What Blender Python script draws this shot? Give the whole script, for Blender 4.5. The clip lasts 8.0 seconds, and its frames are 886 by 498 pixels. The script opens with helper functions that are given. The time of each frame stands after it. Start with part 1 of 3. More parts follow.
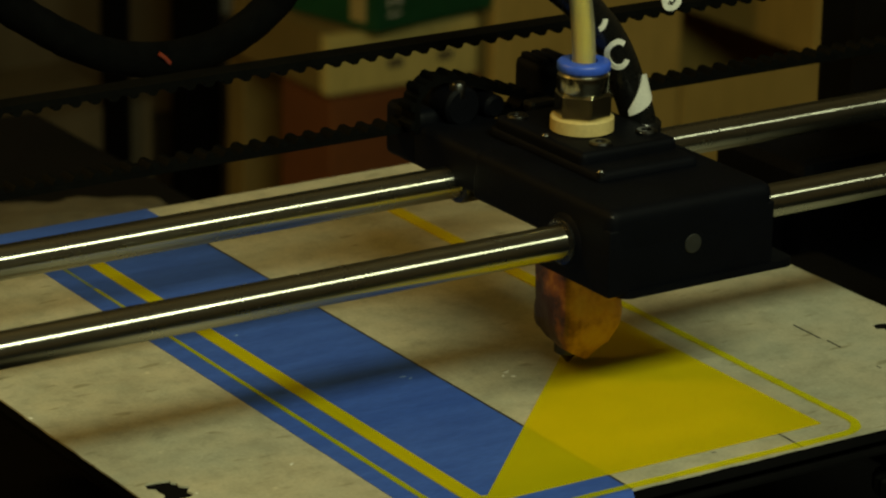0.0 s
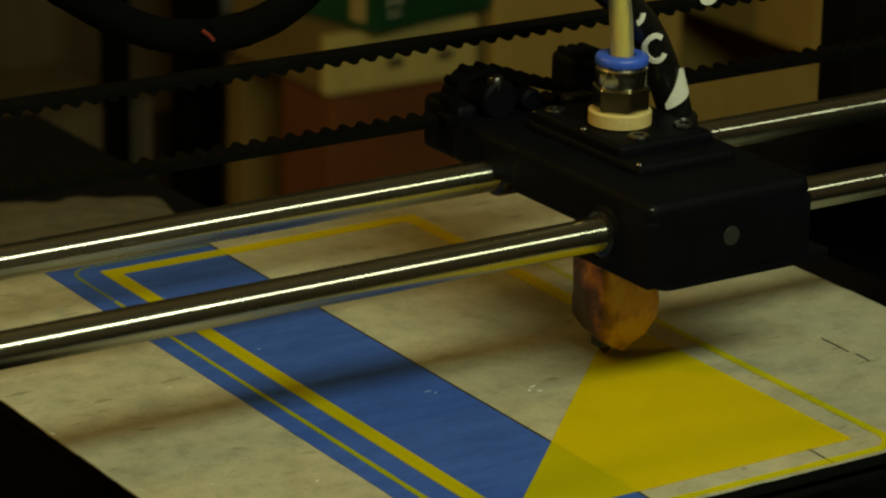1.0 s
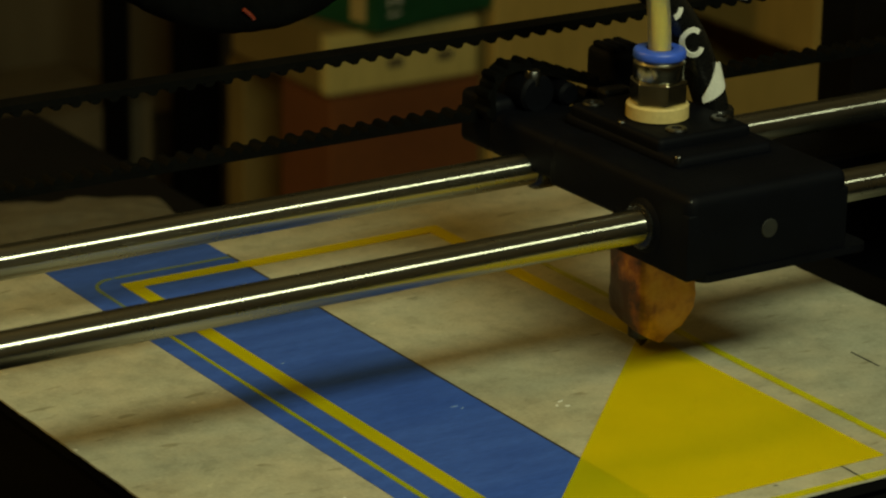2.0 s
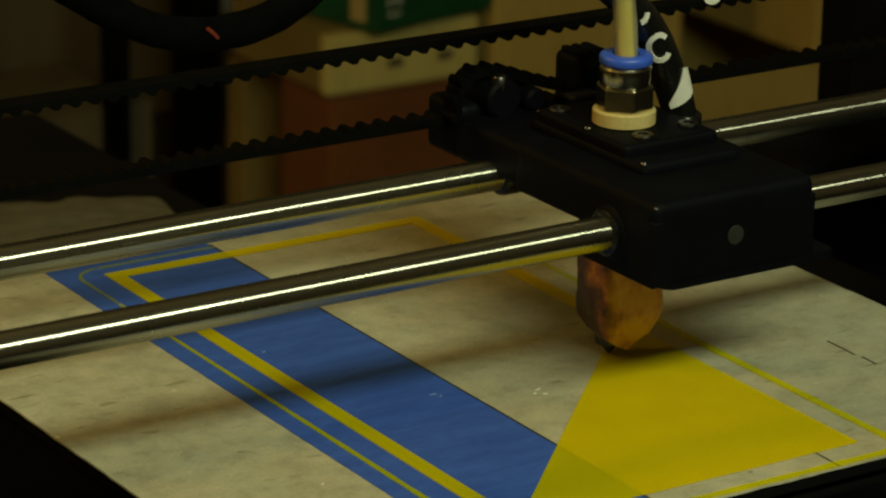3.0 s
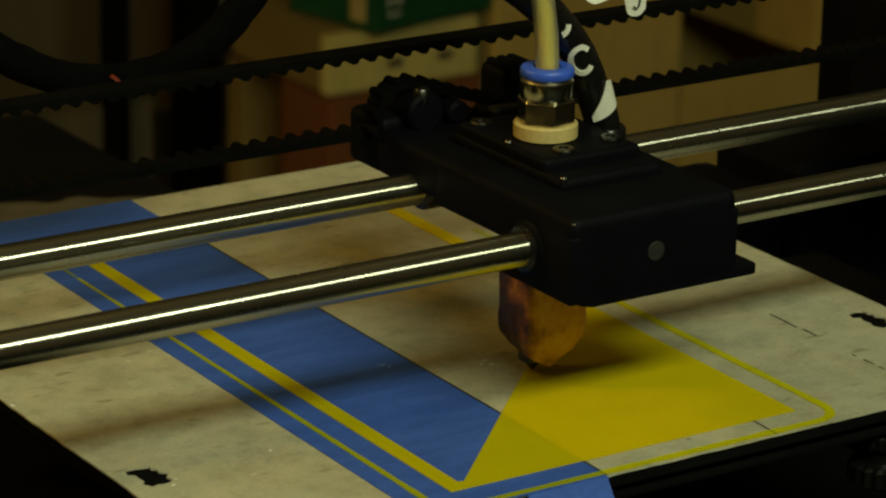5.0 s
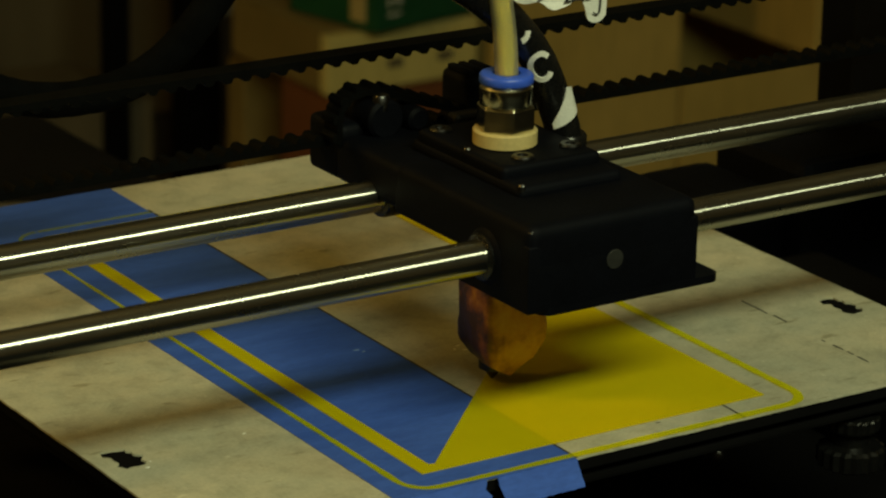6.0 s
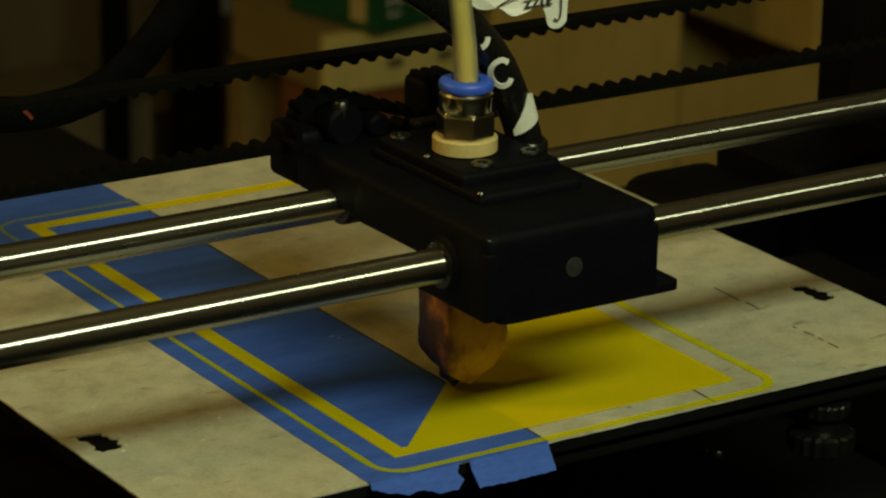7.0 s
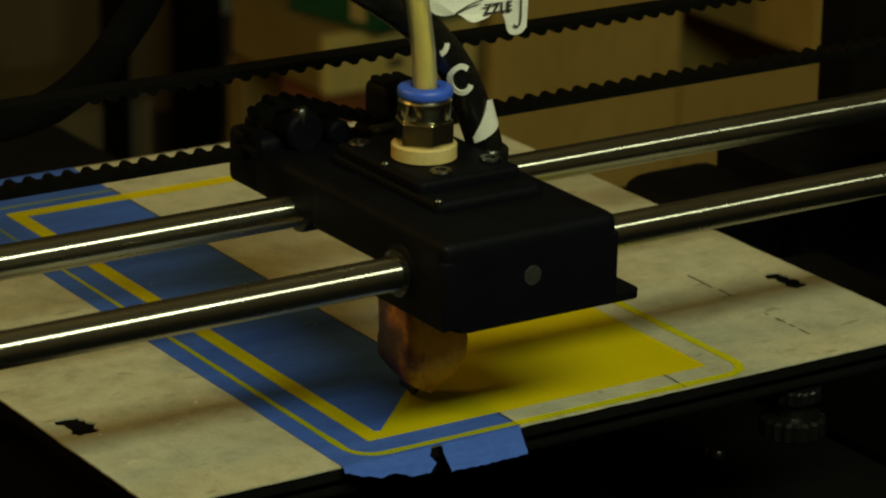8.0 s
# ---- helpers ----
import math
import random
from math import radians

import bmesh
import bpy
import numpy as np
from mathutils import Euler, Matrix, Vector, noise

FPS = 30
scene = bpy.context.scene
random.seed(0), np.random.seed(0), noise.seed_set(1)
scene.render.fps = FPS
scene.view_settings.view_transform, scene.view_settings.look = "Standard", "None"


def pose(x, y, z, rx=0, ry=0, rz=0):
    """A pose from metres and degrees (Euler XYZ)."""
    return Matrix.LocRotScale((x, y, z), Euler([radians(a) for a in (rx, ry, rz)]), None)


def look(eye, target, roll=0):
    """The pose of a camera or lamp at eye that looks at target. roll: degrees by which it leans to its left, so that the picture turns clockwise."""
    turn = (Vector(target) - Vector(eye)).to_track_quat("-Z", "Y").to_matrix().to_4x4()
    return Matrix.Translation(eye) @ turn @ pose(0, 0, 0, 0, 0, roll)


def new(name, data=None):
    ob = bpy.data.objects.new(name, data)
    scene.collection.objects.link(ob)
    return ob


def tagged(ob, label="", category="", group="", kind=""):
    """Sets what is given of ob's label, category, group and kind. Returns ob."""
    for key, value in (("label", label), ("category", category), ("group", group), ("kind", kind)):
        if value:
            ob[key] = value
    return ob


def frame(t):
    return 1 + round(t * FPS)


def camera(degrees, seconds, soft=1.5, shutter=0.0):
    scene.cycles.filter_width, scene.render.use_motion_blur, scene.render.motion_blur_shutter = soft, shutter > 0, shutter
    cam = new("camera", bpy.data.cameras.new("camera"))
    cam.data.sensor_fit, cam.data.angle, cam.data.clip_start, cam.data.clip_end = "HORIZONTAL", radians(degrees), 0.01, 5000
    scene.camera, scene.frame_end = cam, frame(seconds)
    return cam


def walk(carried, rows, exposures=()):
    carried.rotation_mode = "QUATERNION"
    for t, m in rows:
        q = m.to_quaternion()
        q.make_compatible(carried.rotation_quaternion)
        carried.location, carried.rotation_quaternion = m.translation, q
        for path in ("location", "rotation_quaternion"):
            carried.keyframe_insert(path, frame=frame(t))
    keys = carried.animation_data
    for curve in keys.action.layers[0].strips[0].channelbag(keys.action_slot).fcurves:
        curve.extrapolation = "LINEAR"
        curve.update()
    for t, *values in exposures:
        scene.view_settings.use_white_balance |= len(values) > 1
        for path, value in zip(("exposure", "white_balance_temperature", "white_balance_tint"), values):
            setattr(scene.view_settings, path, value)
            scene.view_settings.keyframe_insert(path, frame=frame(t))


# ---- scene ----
# ---- camera ----
ZB = 0.85                      # height of the bed's surface over the floor


def mm(x, y, z=0.0):
    """A place in millimetres about the bed's datum, in world metres."""
    return Vector((x / 1000, y / 1000, ZB + z / 1000))


AZ, EL, ROLL = 33.56, -18.71, 1.16
EYE = mm(-367.2, -556.5, 286.8)
AIM = EYE + Vector((math.sin(radians(AZ)) * math.cos(radians(EL)),
                    math.cos(radians(AZ)) * math.cos(radians(EL)), math.sin(radians(EL))))
cam = camera(15.05, 8.0, soft=2.2)
cam.data.dof.use_dof, cam.data.dof.focus_distance, cam.data.dof.aperture_fstop = True, 0.79, 41.0
walk(cam, [(0, look(EYE, AIM, ROLL)), (8, look(EYE, AIM, ROLL))])

# ---- world and light ----
world = bpy.data.worlds.new("world")
scene.world = world
world.use_nodes = True
world.node_tree.nodes["Background"].inputs["Color"].default_value = (0.9, 0.85, 0.6, 1)
world.node_tree.nodes["Background"].inputs["Strength"].default_value = 0.0

def lamp(name, way, far, sizes, energy, colour):
    """An area lamp towards way from the bed, its long side along the rods."""
    data = bpy.data.lights.new(name, "AREA")
    data.shape, data.size, data.size_y, data.energy, data.color = "RECTANGLE", sizes[0], sizes[1], energy, colour
    ob = new(name, data)
    ob.matrix_world = look(mm(60, 70) + Vector(way).normalized() * far, mm(60, 70))
    z = ob.matrix_world.to_3x3().col[2].normalized()
    x = (Vector((1, 0, 0)) - z * z.x).normalized()
    ob.matrix_world = Matrix.Translation(ob.matrix_world.translation) @ Matrix((x, z.cross(x), z)).transposed().to_4x4()


# two lamps: a pale tube over the front of the table, and a bare warm bulb behind the printer
lamp("pale_tube_lamp", (-0.15, -1.05, 1.0), 1.30, (0.82, 0.19), 12.4, (0.92, 1.0, 0.60))
bulb = bpy.data.lights.new("warm_bulb", "POINT")
bulb.energy, bulb.color, bulb.shadow_soft_size = 20.0, (1.0, 0.63, 0.12), 0.12
new("warm_bulb", bulb).location = mm(60, 70) + Vector((-1.15, 0.70, 1.0)).normalized() * 1.5

scene.view_settings.exposure = 0.0


# ---- materials ----
def make_material(name, rough=0.5, metal=0.0):
    mat = bpy.data.materials.new(name)
    mat.use_nodes = True
    tree = mat.node_tree
    b = tree.nodes["Principled BSDF"]
    b.inputs["Roughness"].default_value, b.inputs["Metallic"].default_value = rough, metal
    return mat, tree, b


def noise_node(tree, scale, detail=4.0, rough=0.55, stretch=None):
    co = tree.nodes.new("ShaderNodeTexCoord")
    n = tree.nodes.new("ShaderNodeTexNoise")
    n.inputs["Scale"].default_value, n.inputs["Detail"].default_value = scale, detail
    n.inputs["Roughness"].default_value = rough
    if stretch:
        mp = tree.nodes.new("ShaderNodeMapping")
        mp.inputs["Scale"].default_value = stretch
        tree.links.new(co.outputs["Object"], mp.inputs["Vector"])
        tree.links.new(mp.outputs["Vector"], n.inputs["Vector"])
    else:
        tree.links.new(co.outputs["Object"], n.inputs["Vector"])
    return n


def ramp_node(tree, source, stops):
    r = tree.nodes.new("ShaderNodeValToRGB")
    while len(r.color_ramp.elements) < len(stops):
        r.color_ramp.elements.new(0.5)
    for e, (p, c) in zip(r.color_ramp.elements, stops):
        e.position, e.color = p, (*c, 1) if len(c) == 3 else c
    tree.links.new(source, r.inputs["Fac"])
    return r


def mix_node(tree, fac, a, b, mode="MIX"):
    m = tree.nodes.new("ShaderNodeMix")
    m.data_type, m.blend_type = "RGBA", mode
    for socket, v in ((m.inputs[0], fac), (m.inputs[6], a), (m.inputs[7], b)):
        if isinstance(v, (int, float)):
            socket.default_value = v
        elif isinstance(v, tuple):
            socket.default_value = (*v, 1)
        else:
            tree.links.new(v, socket)
    return m.outputs[2]


def bump_node(tree, b, source, strength, distance):
    n = tree.nodes.new("ShaderNodeBump")
    n.inputs["Strength"].default_value, n.inputs["Distance"].default_value = strength, distance
    tree.links.new(source, n.inputs["Height"])
    tree.links.new(n.outputs["Normal"], b.inputs["Normal"])


def surface(name, dark, light, scale, rough=0.5, metal=0.0, bump=0.2, bump_depth=0.0003, fine=6.0, stretch=None, rough_spread=0.1, gloss=0.5):
    """A material with a coarse and a fine variation between two colours, and fine relief."""
    mat, tree, b = make_material(name, rough, metal)
    coarse, grain = noise_node(tree, scale, 4, stretch=stretch), noise_node(tree, scale * fine, 3, stretch=stretch)
    r = ramp_node(tree, coarse.outputs["Fac"], [(0.3, dark), (0.7, light)])
    g = ramp_node(tree, grain.outputs["Fac"], [(0.3, (0.82, 0.82, 0.82)), (0.7, (1, 1, 1))])
    tree.links.new(mix_node(tree, 1.0, r.outputs["Color"], g.outputs["Color"], "MULTIPLY"), b.inputs["Base Color"])
    rr = tree.nodes.new("ShaderNodeMapRange")
    rr.inputs["To Min"].default_value, rr.inputs["To Max"].default_value = max(0.03, rough - rough_spread), min(1, rough + rough_spread)
    tree.links.new(grain.outputs["Fac"], rr.inputs["Value"])
    tree.links.new(rr.outputs["Result"], b.inputs["Roughness"])
    b.inputs["Specular IOR Level"].default_value = gloss
    bump_node(tree, b, grain.outputs["Fac"], bump, bump_depth)
    return mat


def bed_surface():
    mat, tree, b = make_material("worn_beige_bed", 0.6)
    big, mid = noise_node(tree, 22, 6, 0.62), noise_node(tree, 130, 7, 0.7, (1.0, 1.0, 1.0))
    tint, grain = noise_node(tree, 55, 4, 0.6), noise_node(tree, 1100, 3)
    pits = noise_node(tree, 190, 2, 0.5, (0.42, 1.5, 1.0))
    chips = noise_node(tree, 260, 2, 0.5, (0.8, 1.1, 1.0))
    r = ramp_node(tree, big.outputs["Fac"], [(0.3, (0.41, 0.38, 0.29)), (0.5, (0.48, 0.46, 0.36)), (0.72, (0.54, 0.52, 0.43))])
    m = ramp_node(tree, mid.outputs["Fac"], [(0.34, (0.74, 0.75, 0.73)), (0.52, (0.95, 0.95, 0.94)), (0.7, (1.05, 1.04, 1.0))])
    k = ramp_node(tree, tint.outputs["Fac"], [(0.38, (1.0, 0.97, 0.92)), (0.62, (0.90, 0.92, 0.90))])
    s = ramp_node(tree, pits.outputs["Fac"], [(0.655, (1, 1, 1)), (0.72, (0.66, 0.65, 0.59))])
    w = ramp_node(tree, chips.outputs["Fac"], [(0.70, (1, 1, 1)), (0.74, (1.25, 1.25, 1.25))])
    g = ramp_node(tree, grain.outputs["Fac"], [(0.3, (0.84, 0.84, 0.84)), (0.7, (1, 1, 1))])
    c = mix_node(tree, 1.0, r.outputs["Color"], m.outputs["Color"], "MULTIPLY")
    for layer in (k, s, w, g):
        c = mix_node(tree, 1.0, c, layer.outputs["Color"], "MULTIPLY")
    tree.links.new(c, b.inputs["Base Color"])
    bump_node(tree, b, mid.outputs["Fac"], 0.25, 0.0004)
    return mat


def filament_film(cover=0.30, tint=(1.0, 0.875, 0.12), name="yellow_plastic_film", body=(0.91, 0.87, 0.004)):
    """Thin printed plastic: yellow, a little see-through, with the lines of its strokes."""
    mat, tree, b = make_material(name, 0.38)
    co, mp = tree.nodes.new("ShaderNodeTexCoord"), tree.nodes.new("ShaderNodeMapping")
    mp.inputs["Rotation"].default_value = (0, 0, radians(45))
    w = tree.nodes.new("ShaderNodeTexWave")
    w.bands_direction, w.inputs["Scale"].default_value, w.inputs["Distortion"].default_value = "X", 380, 0.4
    tree.links.new(co.outputs["Object"], mp.inputs["Vector"])
    tree.links.new(mp.outputs["Vector"], w.inputs["Vector"])
    n = noise_node(tree, 60, 3)
    r = ramp_node(tree, n.outputs["Fac"], [(0.3, tuple(0.97 * c for c in body)), (0.7, tuple(1.03 * c for c in body))])
    tree.links.new(r.outputs["Color"], b.inputs["Base Color"])
    bump_node(tree, b, w.outputs["Fac"], 0.06, 0.00005)
    clear = tree.nodes.new("ShaderNodeBsdfTransparent")
    clear.inputs["Color"].default_value = (*tint, 1)
    ms = tree.nodes.new("ShaderNodeMixShader")
    ms.inputs[0].default_value = 1 - cover
    tree.links.new(b.outputs[0], ms.inputs[1])
    tree.links.new(clear.outputs[0], ms.inputs[2])
    tree.links.new(ms.outputs[0], tree.nodes["Material Output"].inputs["Surface"])
    return mat


def wrap_surface():
    mat, tree, b = make_material("scorched_shaded_wrap", 0.42)
    a, n = noise_node(tree, 90, 4, 0.6), noise_node(tree, 420, 3)
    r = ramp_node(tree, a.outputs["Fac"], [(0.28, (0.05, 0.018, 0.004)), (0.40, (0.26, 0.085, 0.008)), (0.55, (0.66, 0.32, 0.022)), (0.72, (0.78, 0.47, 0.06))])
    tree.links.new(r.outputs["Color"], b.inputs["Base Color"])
    # the unlit side's shade is put into the colour, over the scorch marks
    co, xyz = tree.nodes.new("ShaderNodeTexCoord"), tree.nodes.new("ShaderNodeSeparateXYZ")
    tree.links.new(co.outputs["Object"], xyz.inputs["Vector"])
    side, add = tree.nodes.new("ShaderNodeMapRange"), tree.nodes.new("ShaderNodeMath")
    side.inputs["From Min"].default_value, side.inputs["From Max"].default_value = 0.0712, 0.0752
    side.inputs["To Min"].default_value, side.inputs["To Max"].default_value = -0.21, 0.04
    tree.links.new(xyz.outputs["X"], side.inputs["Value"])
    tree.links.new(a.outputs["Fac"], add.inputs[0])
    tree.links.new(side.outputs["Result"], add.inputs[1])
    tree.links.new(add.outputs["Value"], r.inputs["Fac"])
    bump_node(tree, b, n.outputs["Fac"], 0.35, 0.0006)
    return mat


def rod_surface():
    """Ground steel: fine grooves run round the rod and draw its gloss out along it."""
    mat, tree, haze = make_material("ground_steel", 0.5, 1.0)
    n = noise_node(tree, 900, 3, 0.6, (0.04, 1, 1))
    r = ramp_node(tree, n.outputs["Fac"], [(0.3, (0.36, 0.355, 0.32)), (0.7, (0.50, 0.495, 0.45))])
    tree.links.new(r.outputs["Color"], haze.inputs["Base Color"])
    shine = tree.nodes.new("ShaderNodeBsdfAnisotropic")
    shine.distribution = "BECKMANN"
    tree.links.new(r.outputs["Color"], shine.inputs["Color"])
    wear = noise_node(tree, 70, 4, 0.65)
    rr = ramp_node(tree, wear.outputs["Fac"], [(0.4, (0.27, 0.27, 0.27)), (0.72, (0.305, 0.305, 0.305))])
    tree.links.new(rr.outputs["Color"], shine.inputs["Roughness"])
    shine.inputs["Anisotropy"].default_value = 0.68
    round_ = tree.nodes.new("ShaderNodeTangent")
    round_.direction_type, round_.axis = "RADIAL", "X"
    tree.links.new(round_.outputs["Tangent"], shine.inputs["Tangent"])
    scratch = noise_node(tree, 2600, 2, 0.5, (0.02, 1, 1))
    bump_node(tree, shine, scratch.outputs["Fac"], 0.025, 0.00001)
    # handling marks add a second, hazier gloss
    both = tree.nodes.new("ShaderNodeMixShader")
    both.inputs[0].default_value = 0.07
    tree.links.new(shine.outputs[0], both.inputs[1])
    tree.links.new(haze.outputs[0], both.inputs[2])
    tree.links.new(both.outputs[0], tree.nodes["Material Output"].inputs["Surface"])
    return mat


def tube_surface():
    mat, tree, b = make_material("translucent_tube", 0.35)
    n = noise_node(tree, 120, 3, 0.5, (1, 1, 0.2))
    r = ramp_node(tree, n.outputs["Fac"], [(0.3, (0.74, 0.69, 0.42)), (0.7, (0.82, 0.78, 0.52))])
    tree.links.new(r.outputs["Color"], b.inputs["Base Color"])
    b.inputs["Transmission Weight"].default_value = 0.80
    b.inputs["IOR"].default_value = 1.3
    return mat


BED = bed_surface()
FILM = filament_film()
FILM_THIN = filament_film(0.20, (0.99, 0.95, 0.26), "thin_yellow_film", (0.84, 0.88, 0.02))
FILM_FAINT = filament_film(0.10, (0.95, 0.95, 0.60), "faint_yellow_film", (0.72, 0.80, 0.30))
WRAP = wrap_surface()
STEEL = rod_surface()
TUBE = tube_surface()
TAPE = surface("blue_crepe_tape", (0.034, 0.088, 0.43), (0.048, 0.12, 0.54), 90, 0.62, 0, 0.35, 0.0002, 8, (0.5, 2.0, 1), gloss=0.2)
BLACK = surface("black_moulded_plastic", (0.0011, 0.0014, 0.0028), (0.0020, 0.0025, 0.0050), 90, 0.62, 0, 0.25, 0.0001, 10, gloss=0.09)
BLACK_MATT = surface("black_powder_coat", (0.003, 0.0029, 0.0032), (0.005, 0.0048, 0.0052), 40, 0.9, 0, 0.3, 0.0002, 12, gloss=0.05)
RUBBER = surface("black_rubber", (0.0014, 0.0014, 0.0012), (0.003, 0.003, 0.0026), 120, 0.6, 0, 0.2, 0.0001, gloss=0.05)
SLEEVE = surface("black_heat_shrink", (0.004, 0.004, 0.004), (0.007, 0.007, 0.007), 120, 0.28, 0, 0.3, 0.0003, gloss=0.45)
WHITE = surface("white_print", (0.66, 0.66, 0.62), (0.78, 0.77, 0.72), 300, 0.6, 0, 0.2, 0.0002)
INK = surface("black_ink", (0.02, 0.02, 0.02), (0.03, 0.03, 0.03), 300, 0.6, 0, 0.1, 0.0001)
NICKEL = surface("nickel_plate", (0.50, 0.48, 0.35), (0.62, 0.60, 0.46), 60, 0.2, 1.0, 0.03, 0.0001, rough_spread=0.05)
BLUE = surface("blue_plastic", (0.03, 0.09, 0.62), (0.045, 0.12, 0.72), 120, 0.4, 0, 0.1, 0.0001)
CREAM = surface("cream_plastic", (0.52, 0.40, 0.16), (0.58, 0.46, 0.20), 120, 0.5, 0, 0.15, 0.0001)
SCREW = surface("dark_screw_steel", (0.06, 0.06, 0.06), (0.12, 0.12, 0.12), 200, 0.34, 1.0)
CARD = surface("tan_cardboard", (0.57, 0.40, 0.105), (0.67, 0.48, 0.145), 6, 0.8, 0, 0.2, 0.001, 20, (1, 1, 0.2))
CARD_PALE = surface("pale_cardboard", (0.66, 0.55, 0.19), (0.76, 0.64, 0.24), 6, 0.8, 0, 0.2, 0.001, 20, (1, 1, 0.2))
# cardboard with shade mixed into its colour
CARD_SHADED = surface("shaded_cardboard", (0.24, 0.17, 0.05), (0.31, 0.215, 0.068), 6, 0.8, 0, 0.2, 0.001, 20)
CARD_RED = surface("red_brown_cardboard", (0.19, 0.06, 0.016), (0.25, 0.085, 0.022), 6, 0.8, 0, 0.2, 0.001, 20)
GREEN = surface("green_printed_card", (0.005, 0.075, 0.03), (0.01, 0.105, 0.04), 10, 0.5, 0, 0.1, 0.001)
# paler paper darkened in its base colour to stand for shade
PAPER_SHADED = surface("shaded_crumpled_paper", (0.16, 0.135, 0.085), (0.21, 0.18, 0.12), 30, 0.85, 0, 0.4, 0.002)
TABLE = surface("black_table_top", (0.004, 0.004, 0.004), (0.007, 0.006, 0.006), 8, 0.7, 0, 0.2, 0.0005, 20, gloss=0.05)
WALL = surface("pale_wall_paint", (0.55, 0.52, 0.43), (0.62, 0.59, 0.50), 2, 0.9, 0, 0.2, 0.001, 30)
FLOOR = surface("brown_carpet", (0.08, 0.06, 0.04), (0.12, 0.09, 0.06), 5, 0.95, 0, 0.6, 0.004, 60)
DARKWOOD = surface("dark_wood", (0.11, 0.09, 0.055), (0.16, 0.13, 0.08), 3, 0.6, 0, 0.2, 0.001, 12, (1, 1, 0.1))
SCUFF = surface("scuffed_tape", (0.14, 0.24, 0.5), (0.2, 0.32, 0.6), 300, 0.6)
NUT = surface("black_knurl", (0.003, 0.003, 0.003), (0.005, 0.005, 0.005), 200, 0.32, gloss=0.5)
CORD = surface("black_braided_cord", (0.0015, 0.0015, 0.0015), (0.003, 0.003, 0.003), 150, 0.95, 0, 0.3, 0.0004, gloss=0.03)
RED_WIRE = surface("red_wire", (0.16, 0.022, 0.010), (0.20, 0.03, 0.012), 200, 0.35)


# ---- mesh helpers (millimetres) ----
S = 0.001


def mesh_object(name, bm, material, smooth=None):
    me = bpy.data.meshes.new(name)
    bm.normal_update()
    bm.to_mesh(me)
    bm.free()
    me.materials.append(material)
    if smooth is not None:
        me.polygons.foreach_set("use_smooth", [True] * len(me.polygons))
        me.set_sharp_from_angle(angle=radians(smooth))
    return new(name, me)


def part(name, bm, material, parent, label="", smooth=None):
    ob = mesh_object(name, bm, material, smooth)
    ob.parent = parent
    return tagged(ob, label) if label else ob


def thing(name, place, label, category, group="", kind=""):
    ob = new(name)
    ob.empty_display_size = 0.02
    ob.location = place
    return tagged(ob, label, category, group, kind)


def box(bm, x0, x1, y0, y1, z0, z1, bevel=0.0, segments=2):
    made = bmesh.ops.create_cube(bm, size=1.0)["verts"]
    for v in made:
        v.co = Vector(((x0 + x1) / 2 + v.co.x * (x1 - x0), (y0 + y1) / 2 + v.co.y * (y1 - y0), (z0 + z1) / 2 + v.co.z * (z1 - z0))) * S
    if bevel:
        edges = list({e for v in made for e in v.link_edges})
        bmesh.ops.bevel(bm, geom=edges, offset=bevel * S, segments=segments, affect="EDGES", profile=0.6)
    return bm


def lathe(bm, profile, centre=(0, 0, 0), axis="z", sides=40):
    """Turns (radius, height) pairs round an axis; both ends closed."""
    c = Vector(centre)
    rings = []
    for r, h in profile:
        ring = []
        for i in range(sides):
            a = 2 * math.pi * i / sides
            p = (r * math.cos(a), r * math.sin(a), h)
            p = {"z": p, "x": (p[2], p[0], p[1]), "y": (p[1], p[2], p[0])}[axis]
            ring.append(bm.verts.new((c + Vector(p)) * S))
        rings.append(ring)
    for a, b in zip(rings, rings[1:]):
        for i in range(sides):
            j = (i + 1) % sides
            bm.faces.new((a[i], a[j], b[j], b[i]))
    bm.faces.new(list(reversed(rings[0])))
    bm.faces.new(rings[-1])
    return bm


def smooth_path(points, steps=8):
    """A Catmull-Rom line through the points."""
    p = [Vector(q) for q in points]
    p = [2 * p[0] - p[1]] + p + [2 * p[-1] - p[-2]]
    out = []
    for a, b, c, d in zip(p, p[1:], p[2:], p[3:]):
        for k in range(steps):
            t = k / steps
            out.append(0.5 * (2 * b + (c - a) * t + (2 * a - 5 * b + 4 * c - d) * t * t + (3 * b - a - 3 * c + d) * t ** 3))
    out.append(p[-2])
    return out


def even_steps(points, step):
    """The same line, with its points one step apart."""
    out, left = [points[0]], step
    for a, b in zip(points, points[1:]):
        gap = (b - a).length
        while left <= gap:
            out.append(a.lerp(b, left / gap))
            left += step
        left -= gap
    return out


